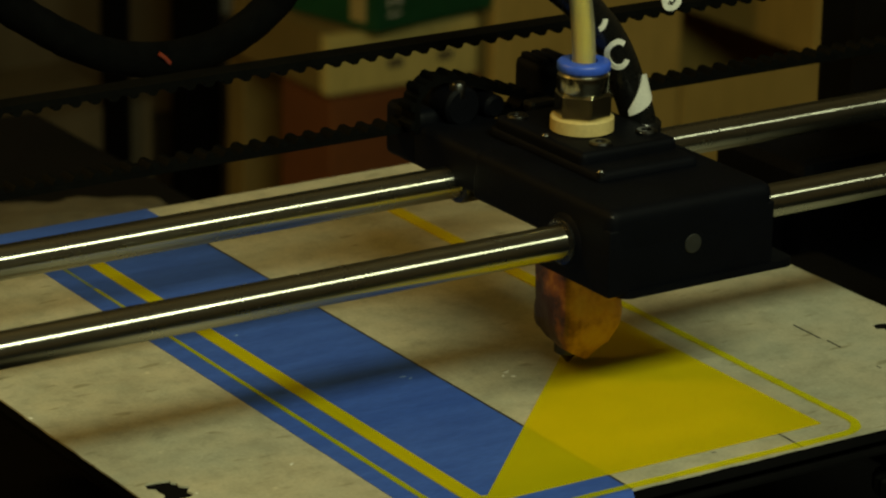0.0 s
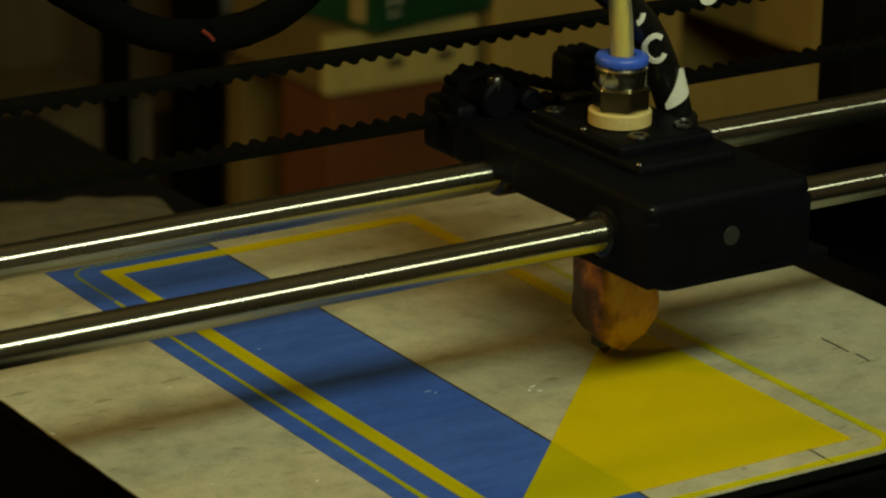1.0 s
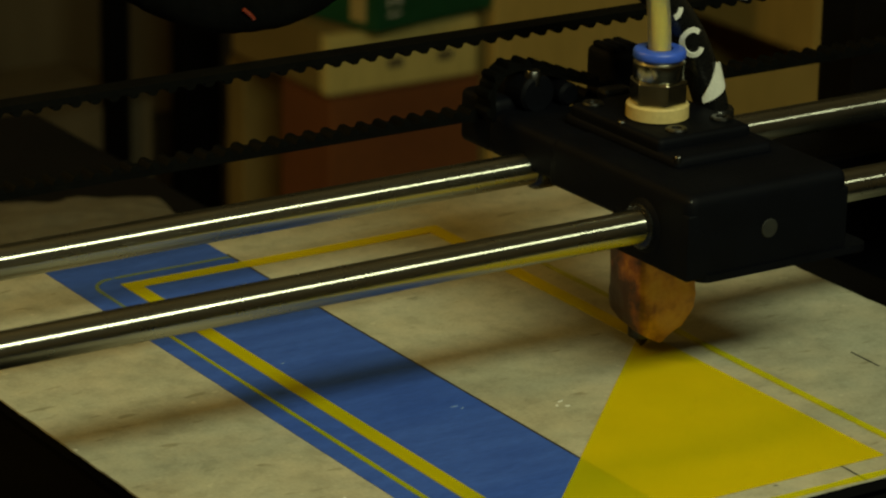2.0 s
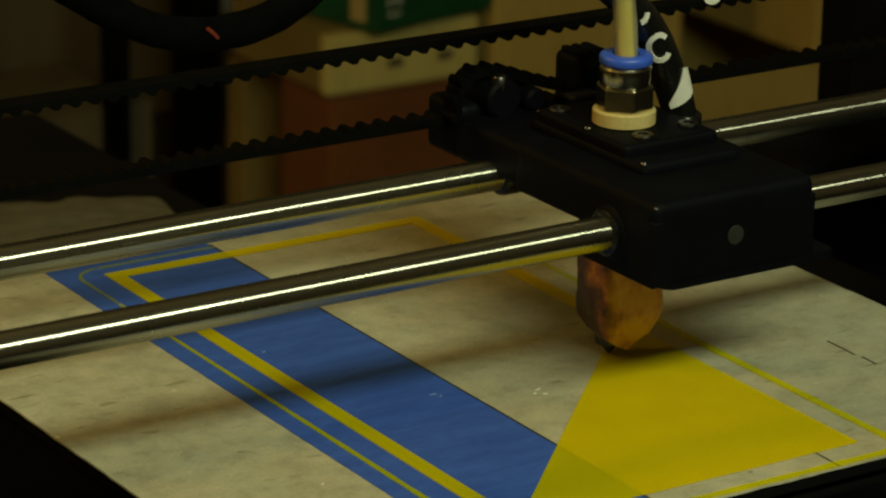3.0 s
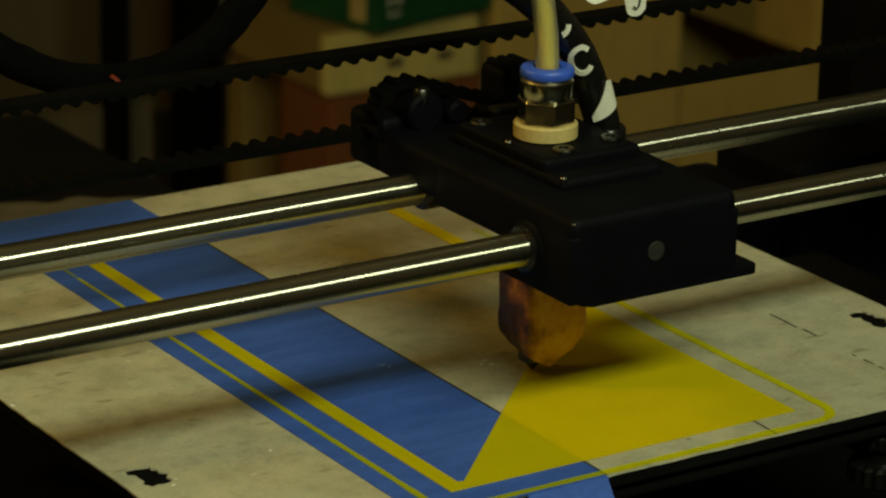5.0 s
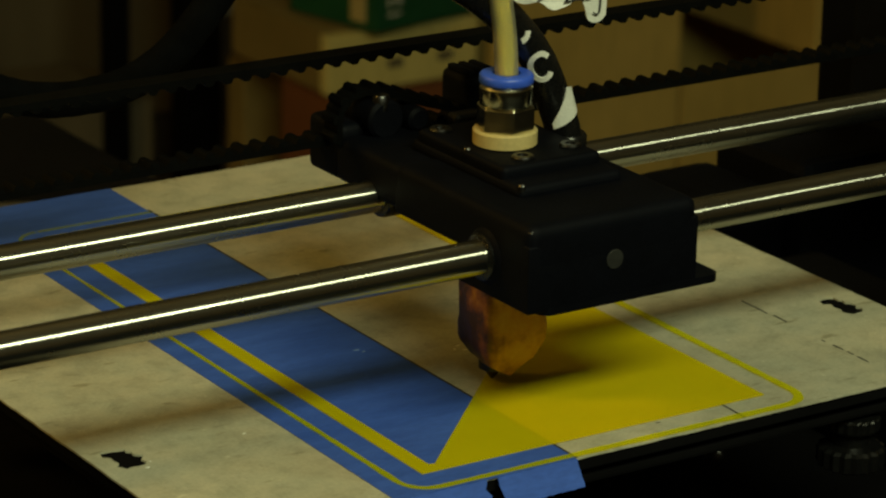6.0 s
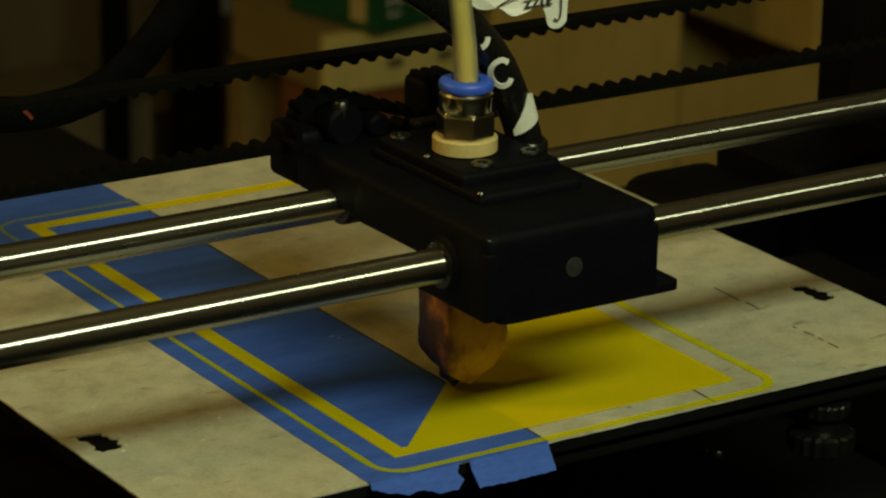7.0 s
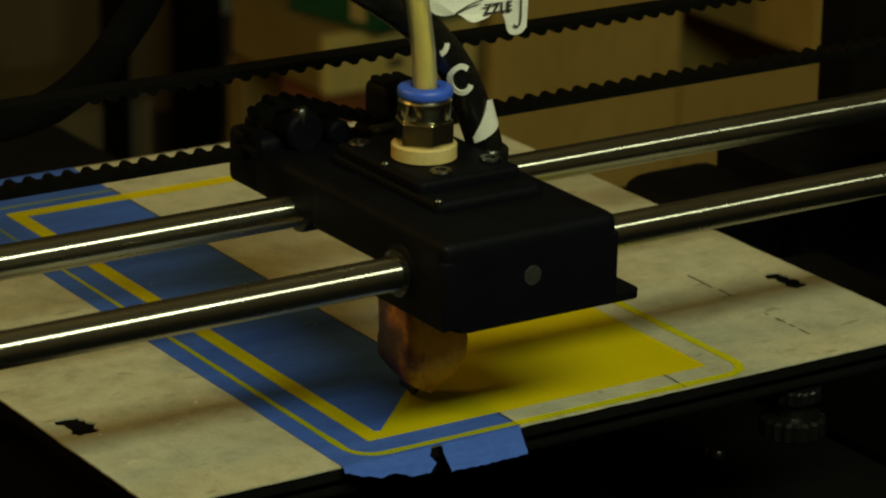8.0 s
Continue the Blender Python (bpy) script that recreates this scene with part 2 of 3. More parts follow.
def sweep(bm, points, radius, sides=20, wobble=0.0, up=(0, 1, 0)):
    """A round cord of given radius (a number or a function of 0..1) along a line of points."""
    rings, n = [], len(points)
    for i, p in enumerate(points):
        d = (points[min(i + 1, n - 1)] - points[max(i - 1, 0)]).normalized()
        u = d.cross(Vector(up)).normalized()
        v = d.cross(u)
        r = radius(i / (n - 1)) if callable(radius) else radius
        ring = []
        for k in range(sides):
            a = 2 * math.pi * k / sides
            q = p + (u * math.cos(a) + v * math.sin(a)) * r
            if wobble:
                q += (q - p) * wobble * noise.noise(q * 0.25)
            ring.append(bm.verts.new(q * S))
        rings.append(ring)
    for a, b in zip(rings, rings[1:]):
        for k in range(sides):
            j = (k + 1) % sides
            bm.faces.new((a[k], a[j], b[j], b[k]))
    bm.faces.new(list(reversed(rings[0])))
    bm.faces.new(rings[-1])
    bmesh.ops.recalc_face_normals(bm, faces=bm.faces)
    return bm


def plate(bm, outer, holes, z0, z1):
    """A plate with any outline and holes right through it."""
    loops = [outer] + holes
    edges, tops = [], []
    for loop in loops:
        vs = [bm.verts.new((x * S, y * S, z1 * S)) for x, y in loop]
        tops.append(vs)
        edges += [bm.edges.new((a, b)) for a, b in zip(vs, vs[1:] + vs[:1])]
    bmesh.ops.triangle_fill(bm, use_beauty=True, edges=edges, normal=(0, 0, 1))
    top = list(bm.faces)
    made = bmesh.ops.extrude_face_region(bm, geom=top)["geom"]
    for v in made:
        if isinstance(v, bmesh.types.BMVert):
            v.co.z = z0 * S
    bmesh.ops.recalc_face_normals(bm, faces=bm.faces)
    return bm


def rounded(x0, x1, y0, y1, r, n=6):
    out = []
    for cx, cy, a0 in ((x1 - r, y0 + r, -90), (x1 - r, y1 - r, 0), (x0 + r, y1 - r, 90), (x0 + r, y0 + r, 180)):
        for i in range(n + 1):
            a = radians(a0 + 90 * i / n)
            out.append((cx + r * math.cos(a), cy + r * math.sin(a)))
    return out


def ragged(points, amount, seed, step=1.5):
    """An outline with worn, uneven edges."""
    rng, out = random.Random(seed), []
    for (xa, ya), (xb, yb) in zip(points, points[1:] + points[:1]):
        n = max(1, int(math.hypot(xb - xa, yb - ya) / step))
        for i in range(n):
            t = i / n
            out.append((xa + (xb - xa) * t + rng.uniform(-1, 1) * amount, ya + (yb - ya) * t + rng.uniform(-1, 1) * amount))
    return out


# ---- the room ----
def room():
    for name, dims, mat in (("floor", (-3000, 3200, -3200, 3200, -900, -850), FLOOR), ("ceiling", (-3000, 3200, -3200, 3200, 1650, 1700), WALL),
                            ("wall_north", (-3000, 3200, 3200, 3300, -850, 1650), WALL), ("wall_south", (-3000, 3200, -3300, -3200, -850, 1650), WALL),
                            ("wall_east", (3200, 3300, -3200, 3200, -850, 1650), WALL), ("wall_west", (-3100, -3000, -3200, 3200, -850, 1650), WALL)):
        ob = mesh_object(name, box(bmesh.new(), *dims), mat)
        ob.location = (0, 0, ZB)
        tagged(ob, {"floor": "brown carpet floor of a dim room", "ceiling": "plain painted ceiling"}.get(name, "plain pale painted wall"), name.split("_")[0], kind="structure")


room()


def table():
    t = thing("table", (0, 0, ZB), "black table under the printer", "table")
    part("tabletop", box(bmesh.new(), -900, 900, -330, 345, -130, -100, 3), TABLE, t)
    for x in (-860, 860):
        for y in (-290, 310):
            part("leg", box(bmesh.new(), x - 22, x + 22, y - 22, y + 22, -850, -130, 3), TABLE, t)


table()


# ---- things in the distance, stacked on the floor behind the table ----
def carton(name, x0, x1, y0, y1, z0, z1, mat, label, turn=0.0, flap=True):
    cx, cy = (x0 + x1) / 2, (y0 + y1) / 2
    c = thing(name, (cx * S, cy * S, ZB + z0 * S), label, "box")
    c.rotation_euler = (0, 0, radians(turn))
    w, d, h = x1 - x0, y1 - y0, z1 - z0
    part("body", box(bmesh.new(), -w / 2, w / 2, -d / 2, d / 2, 0, h, 3), mat, c)
    if flap:
        part("flap", box(bmesh.new(), -w / 2, w / 2, -d / 2, -1.5, h + 0.5, h + 4, 1), mat, c)
        part("flap", box(bmesh.new(), -w / 2, w / 2, 1.5, d / 2, h + 0.5, h + 4, 1), mat, c)
    return c


def distance():
    carton("cardboard_box", 1203, 1372, 2005, 2095, -850, -586, CARD_RED, "closed red-brown cardboard box on the floor")
    # one flat box in two pieces: pale lit front, browner body as its shaded side
    pale = carton("cardboard_box", 1196, 1364, 2000, 2014, -581, -524, CARD_PALE, "pale lit front of a flat cardboard box standing on a red-brown box", flap=False)
    carton("cardboard_box", 1197, 1364, 2016, 2180, -581, -526, CARD_SHADED, "body of the flat pale cardboard box, coloured browner for its shaded side")
    # tan panel whose shade is given by the darker cardboard colour
    carton("cardboard_box", 1222, 1330, 2200, 2232, -850, -605, CARD_SHADED, "tan cardboard panel standing behind a red-brown box, shade in its colour")
    carton("cardboard_box", 1485, 1610, 2400, 2540, -850, -690, CARD, "tan cardboard box standing on the floor")
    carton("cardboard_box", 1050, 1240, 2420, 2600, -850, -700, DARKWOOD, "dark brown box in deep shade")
    carton("cardboard_box", 1383, 1608, 2000, 2300, -850, -380, CARD, "tall tan cardboard box with a pale edge")
    # an open box with another set across its rim
    o = thing("cardboard_box", (1.612, 2.0, ZB - 0.85), "wide tan cardboard box with an open dark top", "box")
    part("front_wall", box(bmesh.new(), 0, 460, 0, 4, 0, 232, 1), CARD, o)
    part("back_wall", box(bmesh.new(), 0, 460, 296, 300, 0, 232, 1), CARD, o)
    part("side_wall", box(bmesh.new(), 0, 4, 4.5, 295.5, 0, 232, 1), CARD, o)
    part("side_wall", box(bmesh.new(), 456, 460, 4.5, 295.5, 0, 232, 1), CARD, o)
    part("bottom", box(bmesh.new(), 4.5, 455.5, 4.5, 295.5, 0, 4, 1), CARD, o)
    carton("cardboard_box", 1768, 2056, 1985, 2320, -617, -380, CARD, "tan cardboard box set across an open box")
    carton("cardboard_box", 1640, 1960, 2380, 2660, -850, -440, CARD_RED, "red-brown cardboard box at the back of the stack")
    # printed marks on the pale box
    for x in (1262, 1318):
        m = mesh_object("printed_mark", box(bmesh.new(), x, x + 17, 1999.2, 1999.8, -562, -553, 0.2), DARKWOOD)
        m.location = (0, 0, ZB)
        m.parent = pale
        m.matrix_parent_inverse = (Matrix.Translation(pale.location)).inverted()
    # the drinks carton, its corner to the room
    g = thing("drinks_carton", (1.233, 1.974, ZB - 0.5195), "dark green twelve-pack carton with white number", "carton")
    g.rotation_euler = (0, 0, radians(11.5))
    part("body", box(bmesh.new(), 0, 260, 0, 120, 0, 130, 2), GREEN, g)
    part("emblem", box(bmesh.new(), -2, 0.5, 14, 34, 8, 40, 1), CREAM, g, "pale cream emblem")
    text = bpy.data.curves.new("number", "FONT")
    text.body, text.size, text.extrude = "12", 0.024, 0.0006
    text.materials.append(WHITE)
    number = new("number", text)
    number.parent = g
    number.matrix_basis = pose(0.030, -0.0012, 0.010, 90, 0, 0) @ pose(0, 0, 0, 0, 0, 90)
    tagged(number, "white number printed sideways")
    # dark furniture on the side of the room
    c = thing("cupboard", (0.70, 2.55, 0), "dark stained wooden cupboard against the wall", "cupboard")
    part("body", box(bmesh.new(), -350, 720, 120, 450, 0, 1300, 4), DARKWOOD, c)
    part("door", box(bmesh.new(), -345, 183, 102, 119, 60, 1280, 3), DARKWOOD, c)
    part("door", box(bmesh.new(), 187, 715, 102, 119, 60, 1280, 3), DARKWOOD, c)
    # a black stand in front of the cupboard
    k = thing("metal_stand", (1.18, 2.40, 0), "black metal stand with upright posts in deep shade", "stand")
    part("post", box(bmesh.new(), 86, 132, 0, 30, 0, 900, 3), BLACK_MATT, k)
    part("post", box(bmesh.new(), 0, 24, 0, 24, 0, 900, 3), BLACK_MATT, k)
    part("rail", box(bmesh.new(), 24.5, 85.5, 4, 20, 820, 850, 2), BLACK_MATT, k)


distance()


def paper():
    bm = bmesh.new()
    nx, ny = 44, 22
    rows = []
    for j in range(ny):
        row = []
        for i in range(nx):
            x, y = i / (nx - 1), j / (ny - 1)
            p = Vector((x * 150 + 3 * noise.noise((x * 5, y * 5, 3)), y * 60 * (1 - 0.5 * max(0, x - 0.5)), 0))
            p.z = 3.0 * max(0, 1 - (2 * x - 1) ** 4) * max(0, 1 - (2 * y - 1) ** 2) + 3 * abs(noise.noise((x * 4, y * 3, 8))) + 1.5 * noise.noise((x * 13, y * 9, 1)) + 1.5
            p.z = max(p.z, 0.3)
            row.append(bm.verts.new(p * S))
        rows.append(row)
    for a, b in zip(rows, rows[1:]):
        for i in range(nx - 1):
            bm.faces.new((a[i], a[i + 1], b[i + 1], b[i]))
    bmesh.ops.solidify(bm, geom=list(bm.faces), thickness=0.0008)
    ob = mesh_object("crumpled_paper", bm, PAPER_SHADED, 60)
    ob.matrix_basis = pose(0.045, 0.470, ZB - 0.099, 0, 0, -8)
    tagged(ob, "crumpled wrapping paper lying on the black table, coloured dark as in shade", "paper")


paper()


def storage_box():
    b = thing("storage_box", (0.02, 0.50, 0), "black lidded storage box standing behind the table", "box")
    part("body", box(bmesh.new(), -420, 190, -90, 120, 0, 742, 6), TABLE, b)
    part("lid", box(bmesh.new(), -426, 196, -96, 126, 742.5, 750, 3), TABLE, b)


storage_box()


# ---- the printer's fixed frame ----
ROD_Z, ROD_F, ROD_R = 43.2, 34.0, 84.0
BELT_Y, BELT_LOW, BELT_UP = 105.0, 51.9, 72.3


def printer_frame():
    f = thing("printer_frame", (0, 0, ZB), "black frame of a desktop printer standing on a table", "printer")
    part("base", box(bmesh.new(), -170, 330, -175, 330, -99.5, -62, 4), BLACK_MATT, f)
    part("tower", box(bmesh.new(), 260.6, 330, 150, 190, -62, 82, 3), BLACK, f)
    part("tower", box(bmesh.new(), -330, -262, 60, 130, -99.5, 95, 3), BLACK, f)
    part("bracket", box(bmesh.new(), 223, 300, 148, 190, -62, 5, 4), BLACK, f)
    part("motor_cover", box(bmesh.new(), 187, 222, 150, 190, -62, -2.6, 9, 4), BLACK, f)
    part("side_rail", box(bmesh.new(), 205, 228, -165, 146, -62, -20, 3), BLACK_MATT, f)
    part("rod_holder", box(bmesh.new(), 212, 240, 22, 100, 28, 58, 3), BLACK, f)
    part("rod_holder", box(bmesh.new(), -262, -225, 22, 118, 28, 86, 3), BLACK, f)
    part("bridge", box(bmesh.new(), 238, 300, 100, 149, 14, 57, 3), BLACK, f)
    part("pulley_post", lathe(bmesh.new(), [(4, 57), (4, 84), (3, 85)], (248, BELT_Y + 26, 0)), BLACK, f)
    part("screw", lathe(bmesh.new(), [(3.2, -62), (3.2, -60), (2.6, -59.2), (1.4, -59.2), (1.2, -60)], (169.4, 114.6, 0), "z", 20), SCREW, f, "bright steel screw", smooth=40)
    for x, y in ((20, -140), (20, 300), (105, -140), (105, 300)):
        part("rail_mount", box(bmesh.new(), x - 9, x + 9, y - 8, y + 8, -62, -44, 2), BLACK_MATT, f)
    for x in (20, 105):
        part("bed_rail", lathe(bmesh.new(), [(3.6, -160), (4, -159.5), (4, 319.5), (3.6, 320)], (x, 0, -50), "y", 24), BLACK, f)


printer_frame()


def guide_rod(y):
    bm = lathe(bmesh.new(), [(3.5, -240), (4, -239.4), (4, 194.5), (3.75, 194.7), (3.75, 195.5), (4, 195.7), (4, 209.4), (3.5, 210)], (0, y, ROD_Z), "x", 64)
    ob = mesh_object("guide_rod", bm, STEEL, 30)
    ob.location = (0, 0, ZB)
    tagged(ob, "polished round steel guide rod with small nicks", "rod", "guide rods of the carriage")
    rng = random.Random(int(y))
    for x, a in ((-3, 41), (150, 36)) if y == ROD_F else ((-64, 33), (-72, 37), (-58, 41), (-67, 39), (-30, 38)):
        bm = bmesh.new()
        bmesh.ops.create_icosphere(bm, subdivisions=1, radius=0.36 * S)
        for v in bm.verts:
            v.co.x *= rng.uniform(1, 2.2)
            v.co += Vector((x, y - 3.85 * math.cos(radians(a)), ROD_Z + 3.85 * math.sin(radians(a)))) * S
        part("nick", bm, SCREW, ob)


guide_rod(ROD_F)
guide_rod(ROD_R)


def toothed(owner, line, width, thick, pitch, side):
    """Fills owner's mesh with a belt along a line, and gives it its teeth as parts. side: the sign of the normal that bears the teeth."""
    across = Vector((0, 0, 1)) if abs(line[-1].y - line[0].y) > 1 else Vector((0, 1, 0))
    normals = []
    for i, p in enumerate(line):
        d = (line[min(i + 1, len(line) - 1)] - line[max(i - 1, 0)]).normalized()
        normals.append(d.cross(across).normalized() * side)
    bm = bmesh.new()
    rings = [[bm.verts.new((p + n * k + across * w) * S) for k, w in ((-thick / 2, -width / 2), (-thick / 2, width / 2), (thick / 2, width / 2), (thick / 2, -width / 2))]
             for p, n in zip(line, normals)]
    for a, b in zip(rings, rings[1:]):
        for k in range(4):
            j = (k + 1) % 4
            bm.faces.new((a[k], a[j], b[j], b[k]))
    bm.faces.new(rings[0]), bm.faces.new(list(reversed(rings[-1])))
    bmesh.ops.recalc_face_normals(bm, faces=bm.faces)
    bm.to_mesh(owner.data)
    bm.free()
    # one tooth, shared: wide at its root, rounded off at the tip
    tooth = bmesh.new()
    outline = [(-0.30, 0), (-0.20, 0.9), (-0.12, 1.25), (0.12, 1.25), (0.20, 0.9), (0.30, 0)]
    sides = [[tooth.verts.new((x * pitch * S, w * S, (thick / 2 + h - 0.05) * S)) for x, h in outline] for w in (-width / 2 + 0.1, width / 2 - 0.1)]
    tooth.faces.new(sides[0]), tooth.faces.new(list(reversed(sides[1])))
    for k in range(len(outline)):
        j = (k + 1) % len(outline)
        tooth.faces.new((sides[0][k], sides[0][j], sides[1][j], sides[1][k]))
    bmesh.ops.recalc_face_normals(tooth, faces=tooth.faces)
    shared = bpy.data.meshes.new("tooth")
    tooth.to_mesh(shared)
    tooth.free()
    shared.materials.append(RUBBER)
    for (p, n), (q, m) in zip(zip(line, normals), zip(line[1:], normals[1:])):
        count = max(1, round((q - p).length / pitch))
        for k in range(count):
            t = (k + 0.5) / count
            d, up = (q - p).normalized(), n.lerp(m, t).normalized()
            y = up.cross(d).normalized()
            ob = new("tooth", shared)
            ob.parent = owner
            ob.matrix_basis = Matrix.Translation(p.lerp(q, t) * S) @ Matrix((d, y, d.cross(y))).transposed().to_4x4()


def belt(z, x0, x1, side, label):
    ob = mesh_object("toothed_belt", bmesh.new(), RUBBER)
    toothed(ob, [Vector((x0, BELT_Y, z)), Vector((x1, BELT_Y, z))], 6.0, 1.6, 5.0, side)
    ob.location = (0, 0, ZB)
    return tagged(ob, label, "belt", "strands of the drive belt")


belt(BELT_UP, -228, 245, -1, "black rubber toothed belt, upper strand, teeth down")
belt(BELT_LOW, -228, 245, 1, "black rubber toothed belt, lower strand, teeth up")


# ---- the moving bed ----
SCUFFS = ((63.7, 63.7, 1.3, 0.5, 20, 0.0), (61.4, 61.7, 1.0, 0.5, 60, 0.0), (63.5, 60.4, 0.9, 0.4, -20, 0.0), (40.1, 73.1, 1.3, 0.35, 0, 0.15), (41.2, 71.4, 0.9, 0.3, 30, 0.15), (-48.2, 94.4, 0.6, 1.0, 5, 0.0),
          (-39.2, 33.4, 0.9, 0.5, 10, 0.0), (-36.9, 36.2, 0.5, 0.4, 70, 0.0), (-10.5, 40.0, 0.7, 0.3, 10, 0.0), (20.0, 118.0, 0.8, 0.25, 10, 0.15))


def askew(bm):
    """Tape and print lie a little askew on the bed, drifting left towards its front."""
    for v in bm.verts:
        v.co.x += -0.0016 + v.co.y * 0.0107
    return bm


def print_bed():
    b = thing("print_bed", (0, 0, ZB), "worn beige printer bed with clip holes and scratches", "printer bed")
    x0, x1, y0, y1 = -48.8, 173.9, -10.9, 217.5
    outline = ragged([(x0, y0), (x1, y0), (x1, y1), (x0, y1)], 0.14, 3, 3.0)
    holes = []
    for cx, cy, seed in ((-41.0, 40.6, 5), (164.9, 38.6, 6)):
        half = [(-2.6, 5.4), (-2.9, 2.6), (-1.6, 1.9), (-2.1, 0.2), (-1.9, -1.8), (-2.6, -3.4), (-1.5, -5.6), (1.2, -5.2), (2.6, -4.2), (2.1, -2.2), (3.0, -0.6), (1.9, 1.2), (2.3, 2.6), (1.4, 3.4), (1.6, 5.0), (-0.4, 5.9)]
        holes.append(ragged([(cx + x * (1.45 if seed == 5 else 1.2), cy + y * (1 if seed == 5 else 1.15)) for x, y in half], 0.3, seed, 1.1))
    part("plate", plate(bmesh.new(), outline, holes, -0.45, 0), BED, b)
    part("carrier", box(bmesh.new(), x0 + 4, x1 - 4, y0 + 3, y1 - 3, -8.5, -5.4, 1), BLACK_MATT, b, "black carrier plate")
    part("heater", box(bmesh.new(), x0 + 0.5, x1 - 0.5, y0 + 0.6, y1 - 0.6, -3.6, -0.5, 0.4), BLACK_MATT, b, "black heater plate")
    scratches = ((144.8, 54.6, 144.4, 43.6), (145.0, 41.6, 144.7, 36.0), (95.5, 0.0, 95.0, -10.5), (144.0, 21.4, 143.9, 19.8), (144.1, 17.2, 144.2, 13.2), (144.2, 11.6, 144.2, 9.2), (144.1, 7.6, 144.0, 3.4), (75.0, -2.6, 76.0, -3.0))
    for xa, ya, xb, yb in scratches:
        d = Vector((xb - xa, yb - ya, 0))
        n = Vector((-d.y, d.x, 0)).normalized() * 0.34
        bm = bmesh.new()
        pts = [Vector((xa, ya, 0)) + d * t for t in (0, 0.3, 0.6, 1)]
        for z in (0.02, 0.06):
            for p in pts:
                k = n * (0.6 + 0.6 * noise.noise(p * 0.7))
                bm.verts.new((p + k + Vector((0, 0, z))) * S), bm.verts.new((p - k + Vector((0, 0, z))) * S)
        bmesh.ops.convex_hull(bm, input=bm.verts)
        part("scratch", bm, INK, b, "dark scratch")
    # tape: one strip the length of the bed, its two torn ends folded over the front edge
    part("tape", askew(plate(bmesh.new(), ragged([(0, y0 - 0.25), (48, y0 - 0.25), (48, y1 + 0.1), (0, y1 + 0.1)], 0.05, 9, 4), [], 0.02, 0.16)), TAPE, b, "blue painter's tape, a strip along the bed")
    for pts, seed in (([(0.0, 0), (0.3, -1.6), (4, -3.2), (9, -4.6), (13, -4.2), (17, -6.2), (21.4, -6.0), (23.8, -4.2), (22.6, -2.2), (23.6, 0)], 2),
                      ([(26.5, 0), (26.4, -3.4), (27.2, -6.9), (37, -7.1), (48, -6.9), (48, 0)], 4)):
        bm = plate(bmesh.new(), ragged(pts, 0.14, seed, 1.0), [], 0.02, 0.16)
        for v in bm.verts:
            x, y, z = v.co / S
            curl = 0.008 * y * y * (0.4 + 0.6 * noise.noise((x * 0.2, 1, seed)))
            v.co = Vector((x, y0 - 0.35 - z - curl + 0.5 * y, y * 0.80 + 0.16)) * S
        bmesh.ops.recalc_face_normals(bm, faces=bm.faces)
        part("tape_end", askew(bm), TAPE, b, "torn tape end folded over the front edge")
    for x, y, w, d, turn, z in SCUFFS:
        rng = random.Random(int(x * 7 + y))
        bm = bmesh.new()
        for k in range(10):
            a = 2 * math.pi * k / 10
            r = rng.uniform(0.5, 1.0)
            for h in (0.0, 0.12 * rng.uniform(0.4, 1)):
                bm.verts.new(Vector((math.cos(a) * r * w * (1 if h == 0 else 0.7), math.sin(a) * r * d * (1 if h == 0 else 0.7), h)) * S)
        bmesh.ops.convex_hull(bm, input=bm.verts)
        ob = part("scuff", bm, WHITE if z == 0 else SCUFF, b, "pale scuff")
        ob.matrix_basis = pose(x * S, y * S, z * S, 0, 0, turn)
    # levelling screws under the front
    for x, y in ((135.5, -2), (-30, -2), (138, 205), (-30, 205)):
        prof = [(2, -23.5), (7.5, -23.2), (8.5, -22.5), (8.5, -18.5), (7.5, -17.8), (4.5, -17.4), (4.5, -14), (6.2, -13.6), (6.8, -13), (6.8, -10.6), (6.2, -10), (3, -9.4), (3, -8.6)]
        bm = lathe(bmesh.new(), prof, (x, y, 0), "z", 36)
        for v in bm.verts:
            r = Vector((v.co.x - x * S, v.co.y - y * S))
            if r.length > 0.0066 and round(math.atan2(r.y, r.x) / (2 * math.pi) * 36) % 2:
                v.co.x, v.co.y = x * S + r.x * 0.93, y * S + r.y * 0.93
        part("thumb_nut", bm, NUT, b, "ribbed levelling nut")
        part("spring", lathe(bmesh.new(), [(3.2, -5.3), (3.2, -3.7)], (x, y, 0), "z", 16), SCREW, b)
    # ink-dark strip that paints the tape edge's shadow on the bed
    part("edge_shadow", askew(plate(bmesh.new(), ragged([(48.02, y0 + 0.3), (48.85, y0 + 0.3), (48.85, 196), (48.02, 196)], 0.04, 12, 3), [], 0.01, 0.05)), INK, b, "dark strip drawn as a shadow line along the tape edge")
    for x in (20, 105):
        part("bearing", box(bmesh.new(), x - 10, x + 10, 70, 110, -60, -8.6, 2), BLACK_MATT, b)
    # printed plastic
    z0, z1 = 0.2, 0.42
    ox0, ox1, oy0, oy1 = 12.7, 109.2, -1.6, 188.0
    yc, fx = ox1 - 20.8, ox0 + 5.7
    ring = [(ox0, oy0), (fx - 0.02, oy0), (fx - 0.02, oy0 + 3.7), (ox0 + 4.3, oy0 + 4.0), (ox0 + 4.3, oy1 - 4.3), (ox1 - 4.3, oy1 - 4.3), (ox1 - 4.3, yc + 0.02), (ox1, yc + 0.02), (ox1, oy1), (ox0, oy1)]
